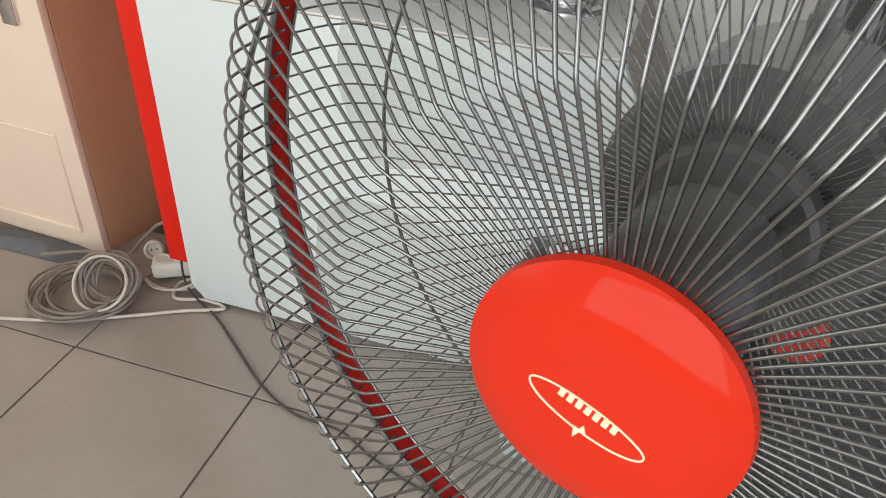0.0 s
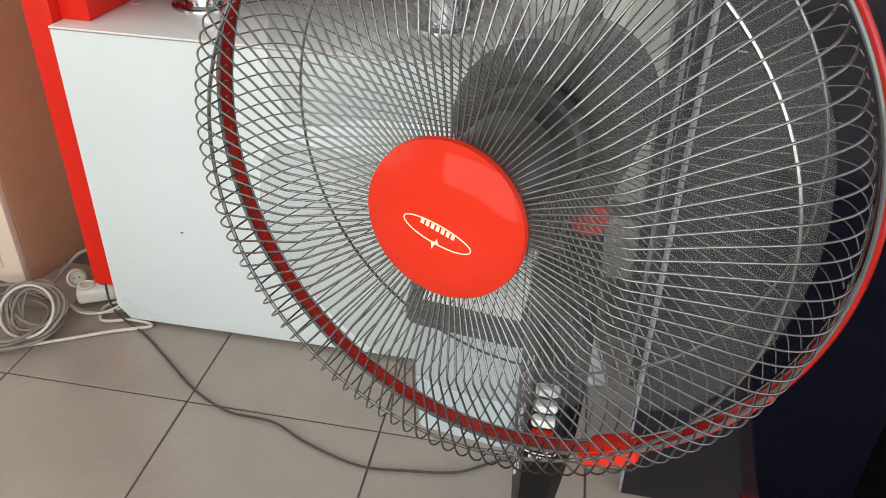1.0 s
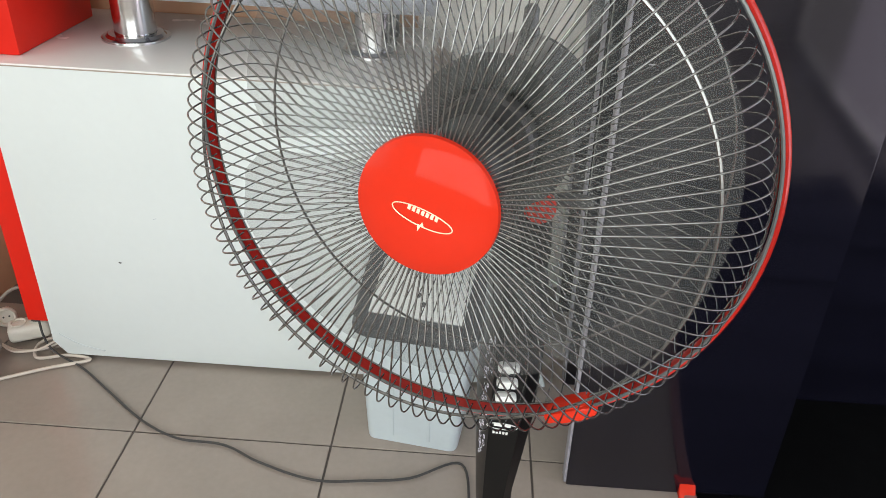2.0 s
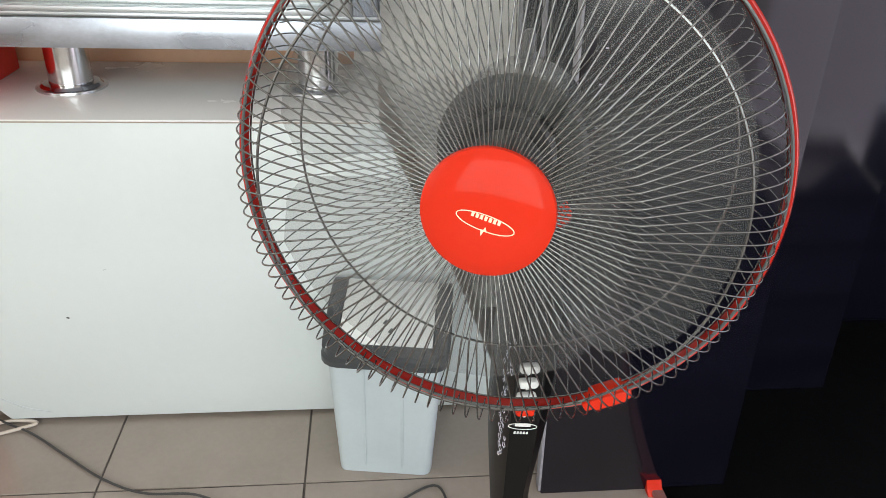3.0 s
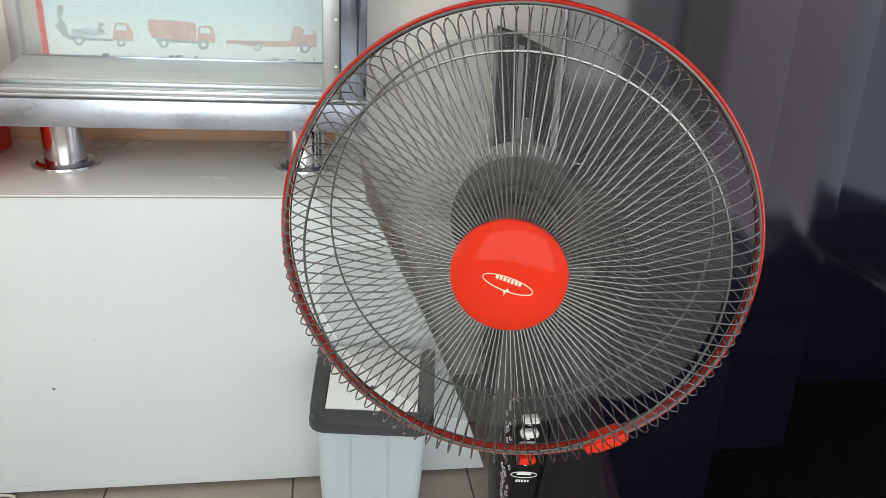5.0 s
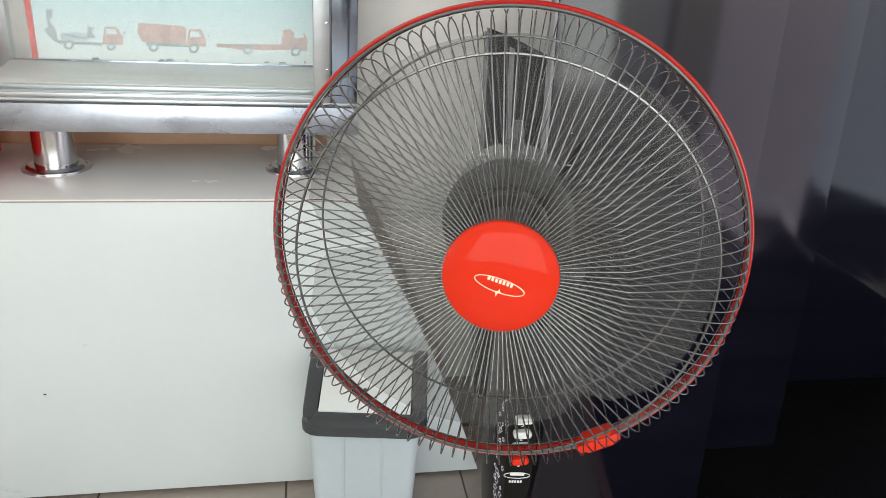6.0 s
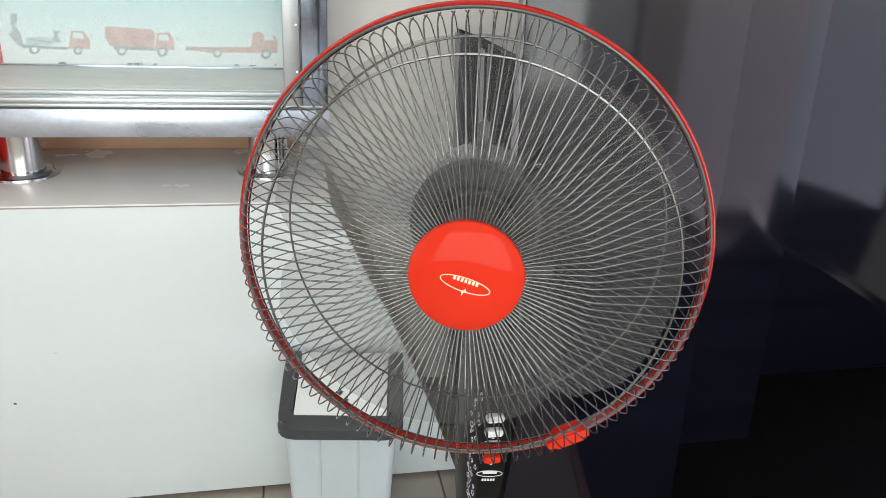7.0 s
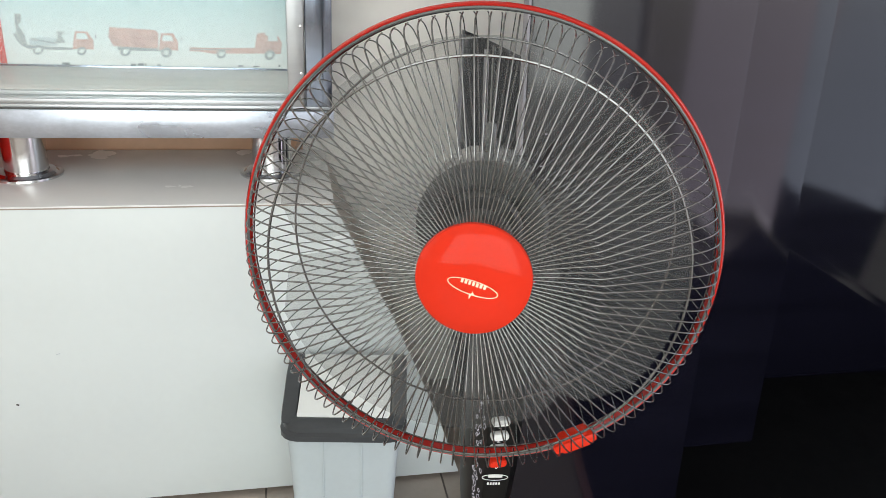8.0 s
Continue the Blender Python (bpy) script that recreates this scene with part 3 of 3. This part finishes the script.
for i, z in enumerate((0.777, 0.757, 0.738, 0.719)):
    o = [(math.copysign(0.0068, math.cos(a)) + 0.0042 * math.cos(a), 0.0047 * math.sin(a)) for a in [2 * math.pi * (k + 0.5) / 20 for k in range(20)]]
    part("button", prism(o, "z", 0.0, 0.010, 0.0018, Matrix.Translation((1.0625, -0.8625, z)) @ Matrix.Rotation(radians(90), 4, "X")), FANRED if i == 3 else BUTTON, col, "red off button" if i == 3 else "white speed button")
    letters("numeral", "3210"[i], 0.0085, Matrix.Translation((1.063, -0.8640, z - 0.0096)) @ Matrix.Rotation(radians(90), 4, "X"), BUTTON, col)
LM = Matrix.Translation((1.0625, -0.8637, 0.6935)) @ Matrix.Rotation(radians(90), 4, "X") @ pose(0, 0, 0, 0, 0, -6)
part("emblem", tube([(0.0165 * math.cos(a), 0.0042 * math.sin(a), 0) for a in [2 * math.pi * k / 32 for k in range(32)]], 0.0005, 4, True, LM), BUTTON, col, "small white oval emblem")
part("emblem_bar", box(-0.009, 0.009, 0.0002, 0.0042, -0.0003, 0.0006, m=LM), BUTTON, col)
for k in range(5):
    part("printed_bar", box(-0.0085 + k * 0.0035, -0.0062 + k * 0.0035, -0.0105, -0.0075, -0.0003, 0.0006, m=LM), BUTTON, col)
rng = random.Random(4)
for k in range(34):
    z = 0.640 + k * 0.0050
    x = 1.0395 + rng.uniform(0.0002, 0.0068)
    y = -0.8386 - 2.43 * (x - 1.038)
    rr = rng.uniform(0.0016, 0.0030)
    petals = rng.choice((4, 5))
    pts = [(x + 0.35 * rr * (1 + 0.28 * math.cos(petals * a)) * math.cos(a), y - 0.0006 - 0.82 * rr * (1 + 0.28 * math.cos(petals * a)) * math.cos(a), z + 1.2 * rr * (1 + 0.28 * math.cos(petals * a)) * math.sin(a)) for a in [2 * math.pi * q / 32 for q in range(32)]]
    part("printed_flower", tube(pts, 0.0003, 4, True), SILVER, col)
# neck joint
part("neck_bracket", loft([[(x, y, z) for x, y in column_outline(x0, x1, -0.850, -0.818, 0.006)] for z, x0, x1 in ((0.88, 1.052, 1.090), (0.90, 1.054, 1.092), (0.945, 1.060, 1.088), (0.97, 1.060, 1.088))]), FANBLACK, fan)
part("collar", box(1.036, 1.064, -0.853, -0.818, 0.872, 0.898, 0.004, m=Matrix.Translation((1.05, 0, 0.885)) @ Matrix.Rotation(radians(14), 4, "Y") @ Matrix.Translation((-1.05, 0, -0.885))), FANBLACK, fan)
part("tilt_knob", lathe([(0, -0.006), (0.013, -0.006), (0.0155, 0.0), (0.0145, 0.006), (0.010, 0.010), (0, 0.011)], 24, Matrix.Translation((1.074, -0.858, 0.955)) @ Matrix.Rotation(radians(90), 4, "X")), FANRED, fan, "red round tilt knob")
part("hinge_bolt", tube([(1.09, -0.835, 0.952), (1.125, -0.835, 0.950)], 0.007, 10), FANDARK, fan)
part("neck", loft([[(v[0] * r, v[1] * r, z) for v in circle(1, 20)] for r, z in ((0.016, -0.105), (0.022, -0.10), (0.024, -0.075), (0.024, -0.03))], HM @ Matrix.Translation((0, 0, -0.105)) @ Matrix.Rotation(radians(-90), 4, "X")), FANGREY, fan)
# motor housing
part("motor_housing", lathe([(0, -0.215), (0.030, -0.2145), (0.050, -0.211), (0.062, -0.203), (0.0675, -0.190), (0.0685, -0.172), (0.0705, -0.090), (0.071, -0.082), (0.066, -0.078), (0, -0.078)], 56, HM), FANGREY, fan, "rounded glossy grey motor housing")
knob = HM @ Matrix.Translation((0, 0.068, -0.185)) @ Matrix.Rotation(radians(-90), 4, "X")
part("oscillation_knob", lathe([(0, -0.004), (0.0095, -0.004), (0.0095, 0.004), (0.0078, 0.006), (0.007, 0.022), (0.004, 0.026), (0, 0.0265)], 20, knob), FANGREY, fan, "grey pull knob")
# blades
hub = part("hub", lathe([(0, 0.036), (0.012, 0.035), (0.022, 0.031), (0.030, 0.022), (0.034, 0.010), (0.0345, -0.028), (0.030, -0.030), (0, -0.030)], 36, HM), FANDARK, fan, "dark grey blade hub")
part("spinner_nut", lathe([(0, 0.047), (0.009, 0.046), (0.015, 0.042), (0.018, 0.034), (0.018, 0.030), (0, 0.030)], 24, HM), FANRED, hub, "red spinner nut")
part("shaft", tube([(0, 0, -0.028), (0, 0, -0.08)], 0.004, 10, m=HM), CHROME, fan)
part("rear_mount", lathe([(0, -0.052), (0.040, -0.052), (0.043, -0.056), (0.043, -0.074), (0, -0.074)], 36, HM), FANDARK, fan, "round guard mounting plate")


def blade(angle):
    bm = bmesh.new()
    nr, na = 10, 12
    top = []
    for i in range(nr + 1):
        t = i / nr
        r = 0.032 + (0.202 - 0.032) * t
        half = radians(45 + 15 * math.sin(math.pi * min(1, t * 0.9 + 0.1) * 0.6) - 14 * (max(0, t - 0.8) / 0.2) ** 2)
        lead = radians(14) * t
        row = []
        for k in range(na + 1):
            s = 2 * k / na - 1
            a = angle + lead + half * s
            z = -0.002 - s * (0.024 - 0.006 * t) + 0.006 * (1 - s * s)
            row.append(bm.verts.new((r * math.cos(a), r * math.sin(a), z)))
        top.append(row)
    for i in range(nr):
        for k in range(na):
            bm.faces.new((top[i][k], top[i + 1][k], top[i + 1][k + 1], top[i][k + 1]))
    bmesh.ops.recalc_face_normals(bm, faces=bm.faces)
    for f in bm.faces:
        f.smooth = True
    bmesh.ops.solidify(bm, geom=bm.faces[:], thickness=0.0018)
    bmesh.ops.recalc_face_normals(bm, faces=bm.faces)
    bm.normal_update()
    for f in bm.faces:
        f.material_index = 0 if f.normal.z > 0.1 else 1
    bm.transform(HM)
    return bm


for k in range(3):
    part("blade", blade(radians(-7 + 120 * k)), BLADE, hub, "smoky grey translucent blade").data.materials.append(BLADEBACK)
# guard
ring = part("guard_ring", lathe([(R - 0.0005, -0.0065), (R + 0.002, -0.0075), (R + 0.004, -0.0045), (R + 0.004, 0.0045), (R + 0.002, 0.0075), (R - 0.0005, 0.0065)], 128, HM, True), RINGRED, fan, "red plastic rim of the guard")
clip = HM @ Matrix.Rotation(radians(-60), 4, "Z")
part("clip", box(R - 0.006, R + 0.010, -0.017, 0.017, -0.011, 0.012, 0.004, m=clip), FANRED, ring, "red closing clip")
part("clip_tab", box(R - 0.004, R + 0.006, -0.023, 0.023, -0.005, 0.014, 0.003, m=clip), FANRED, ring)
fg = part("front_guard", tube(circle(0.188, 96, 0.0612), 0.0013, 6, True, HM), WIRE, fan, "front wire guard")
tube_bm = tube(circle(R - 0.0012, 128, 0.0085), 0.0015, 6, True)
part("rim_wire", tube_bm, FANGREY, fg).matrix_basis = HM
rg = part("rear_guard", tube(circle(0.1955, 96, -0.0552), 0.0012, 6, True, HM), WIRE, fan, "rear wire guard")
part("rim_wire", tube(circle(R - 0.0025, 128, -0.005), 0.001, 6, True), WIRE, rg).matrix_basis = HM


def wire_mesh(name, profile, swirl, radius):
    """One wire of a guard in its plane: (radius, height) with the inner end turned aside."""
    pts = [(r * math.cos(a), r * math.sin(a), z) for (r, z), a in zip(profile, swirl)]
    bm = tube(smooth_line(pts, 4), radius, 5)
    me = bpy.data.meshes.new(name)
    bm.to_mesh(me)
    bm.free()
    me.materials.append(WIRE)
    me.shade_smooth()
    return me


front_wire = wire_mesh("front_wire", [(R - 0.005, 0.004), (R - 0.0068, 0.026), (R - 0.011, 0.043), (R - 0.021, 0.0545), (0.188, 0.0627), (0.150, 0.0735), (0.116, 0.0832), (0.108, 0.0845), (0.101, 0.0832), (0.075, 0.0785), (0.046, 0.0745)],
                       [0.012, 0.012, 0.012, 0.011, 0.010, 0.006, 0, 0, 0, 0, 0], 0.0008)
rear_wire = wire_mesh("rear_wire", [(R - 0.005, -0.004), (R - 0.007, -0.024), (R - 0.012, -0.040), (R - 0.021, -0.050), (0.190, -0.0570), (0.13, -0.0645), (0.09, -0.0685), (0.040, -0.0705)],
                      [0, 0, 0, 0, 0, 0, 0, 0], 0.0006)
WN = 112
for me, parent in ((front_wire, fg), (rear_wire, rg)):
    for k in range(WN):
        ob = new("wire", me)
        ob.parent = parent
        ob.matrix_basis = HM @ Matrix.Rotation(2 * math.pi * (k + (0.5 if parent is rg else 0)) / WN, 4, "Z")
part("guard_plate", lathe([(0, 0.0705), (0.047, 0.070), (0.0495, 0.0715), (0.0495, 0.0735), (0.047, 0.0745), (0, 0.0745)], 56, HM), FANDARK, fg, "dark disc behind the cap")
cap = part("cap", lathe([(0.0495, 0.0738), (0.0515, 0.0760), (0.0508, 0.0795), (0.0458, 0.0828), (0.0342, 0.0858), (0.0176, 0.0873), (0, 0.0877)], 96, HM), FANRED, fg, "glossy red centre cap")


def dome(x, y, lift):
    r = math.hypot(x, y)
    prof = [(0, 0.0877), (0.0176, 0.0873), (0.0342, 0.0858), (0.0458, 0.0828), (0.0508, 0.0795)]
    return (x, y, float(np.interp(r, [p[0] for p in prof], [p[1] for p in prof])) + lift)


def on_cap(x, y, lift=0.0003):
    a = radians(-15)
    return dome(x * math.cos(a) - y * math.sin(a), x * math.sin(a) + y * math.cos(a) - 0.004, lift)


part("emblem", tube([on_cap(0.0225 * math.cos(a), 0.0064 * math.sin(a)) for a in [2 * math.pi * k / 48 for k in range(48)]], 0.00042, 5, True, HM), CREAM, cap, "cream oval emblem")
EM = HM @ Matrix.Translation((0.0, -0.004, 0.0872)) @ pose(0, 0, 0, 0, 0, -15)
for k in range(7):
    part("emblem_bar", box(-0.0118 + k * 0.0034, -0.0118 + k * 0.0034 + 0.0023, 0.0018, 0.0054, -0.001, 0.0007, 0.0003, m=EM), CREAM, cap)
part("emblem_bolt", prism([(0.0012, -0.0030), (0.0032, -0.0058), (0.0012, -0.0064), (0.0, -0.0108), (-0.0016, -0.0058), (0.0004, -0.0056)], "z", -0.001, 0.0008, m=EM), CREAM, cap)

# ---- cables on the floor ----
fc = thing("power_cord", (0.5, -0.27, 0), "dark power cord lying across the tiles", "cable")
cord = smooth_line([(1.066, -0.60, 0.006), (1.06, -0.42, 0.005), (1.039, -0.268, 0.005), (0.93, -0.318, 0.005), (0.83, -0.335, 0.005), (0.723, -0.342, 0.005), (0.60, -0.305, 0.005), (0.508, -0.262, 0.005), (0.399, -0.252, 0.005), (0.30, -0.205, 0.005),
                    (0.189, -0.121, 0.005), (0.09, -0.045, 0.005), (0.0, 0.0, 0.012), (-0.035, 0.02, 0.04), (-0.06, 0.055, 0.085), (-0.073, 0.080, 0.095), (-0.075, 0.082, 0.090)], 8)
part("lead", tube(cord, 0.0029, 8), CORD, fc)

coil = thing("cable_coil", (-0.32, -0.02, 0), "loose coil of grey-beige cable on the floor", "cable")
rng = random.Random(9)
# a heap of flat turns with a tighter bundle leaning on it
for k in range(8):
    cx, cy = -0.235 + rng.uniform(-0.03, 0.025), -0.085 + rng.uniform(-0.02, 0.02)
    r, ph = 0.098 + rng.uniform(-0.016, 0.014), rng.uniform(0, 6.28)
    pts = [(cx + r * 1.1 * math.cos(a), cy + r * (1 + 0.07 * math.sin(2 * a + ph)) * math.sin(a), 0.005 + k * 0.0035 + 0.007 * (1 + math.sin(a + ph))) for a in [2 * math.pi * q / 36 for q in range(36)]]
    part("turn", tube(pts, 0.0040, 7, True), CABLE, coil)
for k in range(9):
    r, ph = 0.060 + rng.uniform(-0.010, 0.010), rng.uniform(0, 6.28)
    cx, cy, cz = -0.170 + rng.uniform(-0.012, 0.012), -0.075 + rng.uniform(-0.012, 0.012), 0.072 + rng.uniform(-0.006, 0.006)
    pts = [(cx + r * 1.12 * math.cos(a), cy + r * 0.70 * math.sin(a) + 0.006 * math.sin(a * 2 + ph), cz + r * 0.72 * math.sin(a) + 0.004 * math.cos(2 * a + ph)) for a in [2 * math.pi * q / 36 for q in range(36)]]
    part("turn", tube(pts, 0.0036, 7, True), CABLE, coil)
part("turn", tube([(-0.180 + 0.070 * math.cos(a), -0.098 + 0.046 * math.sin(a), 0.074 + 0.046 * math.sin(a)) for a in [2 * math.pi * q / 36 for q in range(36)]], 0.0036, 7, True), CABLEW, coil)

ext = thing("extension_cable", (-0.1, 0.0, 0), "cream extension cable looped beside the counter", "cable")
part("lead", tube(smooth_line([(-0.75, -0.30, 0.007), (-0.45, -0.24, 0.007), (-0.25, -0.185, 0.008), (-0.109, -0.115, 0.007), (0.0, -0.055, 0.007), (0.09, -0.012, 0.007), (0.03, 0.0, 0.007), (-0.04, -0.02, 0.009), (-0.06, 0.03, 0.012), (-0.02, 0.06, 0.02)], 8), 0.0042, 8), CABLEW, ext)
ext2 = thing("extension_cable", (-0.2, 0.1, 0), "grey-beige cable arching up beside the red panel", "cable")
part("lead", tube(smooth_line([(-0.45, 0.0, 0.02), (-0.32, 0.02, 0.05), (-0.22, 0.04, 0.05), (-0.20, 0.09, 0.07), (-0.155, 0.115, 0.115), (-0.09, 0.12, 0.13), (-0.055, 0.10, 0.125), (-0.06, 0.09, 0.10)], 8), 0.0045, 8), CABLE, ext2)


def socket(base, yaw, label):
    s = thing("extension_socket", base, label, "socket", "extension sockets")
    m = pose(*base, 0, 0, yaw)
    bodyp = part("body", box(-0.05, 0.05, -0.028, 0.028, 0.0, 0.045, 0.012, 3, m), SOCKET, s)
    for x in (-0.022, 0.022):
        part("outlet", lathe([(0.019, 0.0), (0.019, 0.003), (0.016, 0.003), (0.015, -0.008), (0, -0.008)], 24, m @ Matrix.Translation((x, 0, 0.0455))), SOCKET, bodyp)
    return s


socket((-0.100, 0.068, 0.008), 28, "ivory two-way extension socket on the floor")
adapter = thing("plug_adapter", (-0.19, 0.115, 0.0), "ivory round plug adapter lying among cables", "plug")
am = Matrix.Translation((-0.19, 0.115, 0.026)) @ pose(0, 0, 0, 68, 0, 35)
part("body", lathe([(0, -0.022), (0.018, -0.022), (0.025, -0.012), (0.026, 0.010), (0.021, 0.016), (0.018, 0.014), (0.017, 0.004), (0, 0.004)], 28, am), SOCKET, adapter)
for x in (-0.007, 0.007):
    part("pin_hole", lathe([(0, 0), (0.0024, 0), (0.0024, 0.0012), (0, 0.0012)], 10, am @ Matrix.Translation((x, 0, 0.0041))), CORD, adapter)
loops = thing("extension_cable", (-0.05, 0.04, 0), "thin cream leads bundled under the socket", "cable")
for k in range(3):
    part("lead", tube(smooth_line([(-0.16 + 0.01 * k, 0.03 - 0.012 * k, 0.006 + 0.006 * k), (-0.10, 0.012 - 0.012 * k, 0.007 + 0.005 * k), (-0.04, 0.015 - 0.01 * k, 0.008 + 0.008 * k), (0.0, 0.026, 0.014 + 0.012 * k)], 6), 0.003, 6), CABLEW if k else CABLE, loops)
plug = thing("plug", (-0.075, 0.115, 0.08), "dark plug on the extension socket", "plug")
part("body", box(-0.092, -0.066, 0.062, 0.084, 0.054, 0.088, 0.007, 3), CORD, plug)

# ---- floor tiles ----
T, GX, GY = 0.45, 0.2935, -0.2364
bm = box(-T / 2 + 0.0022, T / 2 - 0.0022, -T / 2 + 0.0022, T / 2 - 0.0022, -0.008, 0.0, 0.001, 1)
tile_me = bpy.data.meshes.new("tile")
bm.to_mesh(tile_me)
bm.free()
tile_me.materials.append(TILE)
rng = random.Random(2)
for i in range(-6, 7):
    for j in range(-9, 3):
        x, y = GX + (i + 0.5) * T, GY + (j + 0.5) * T
        if X0 + T / 2 < x < X1 - T / 2 and Y0 + T / 2 < y < Y1 - 0.07:
            ob = new("tile", tile_me)
            ob.parent = floor
            ob.location = (x, y, rng.uniform(-0.0004, 0.0))
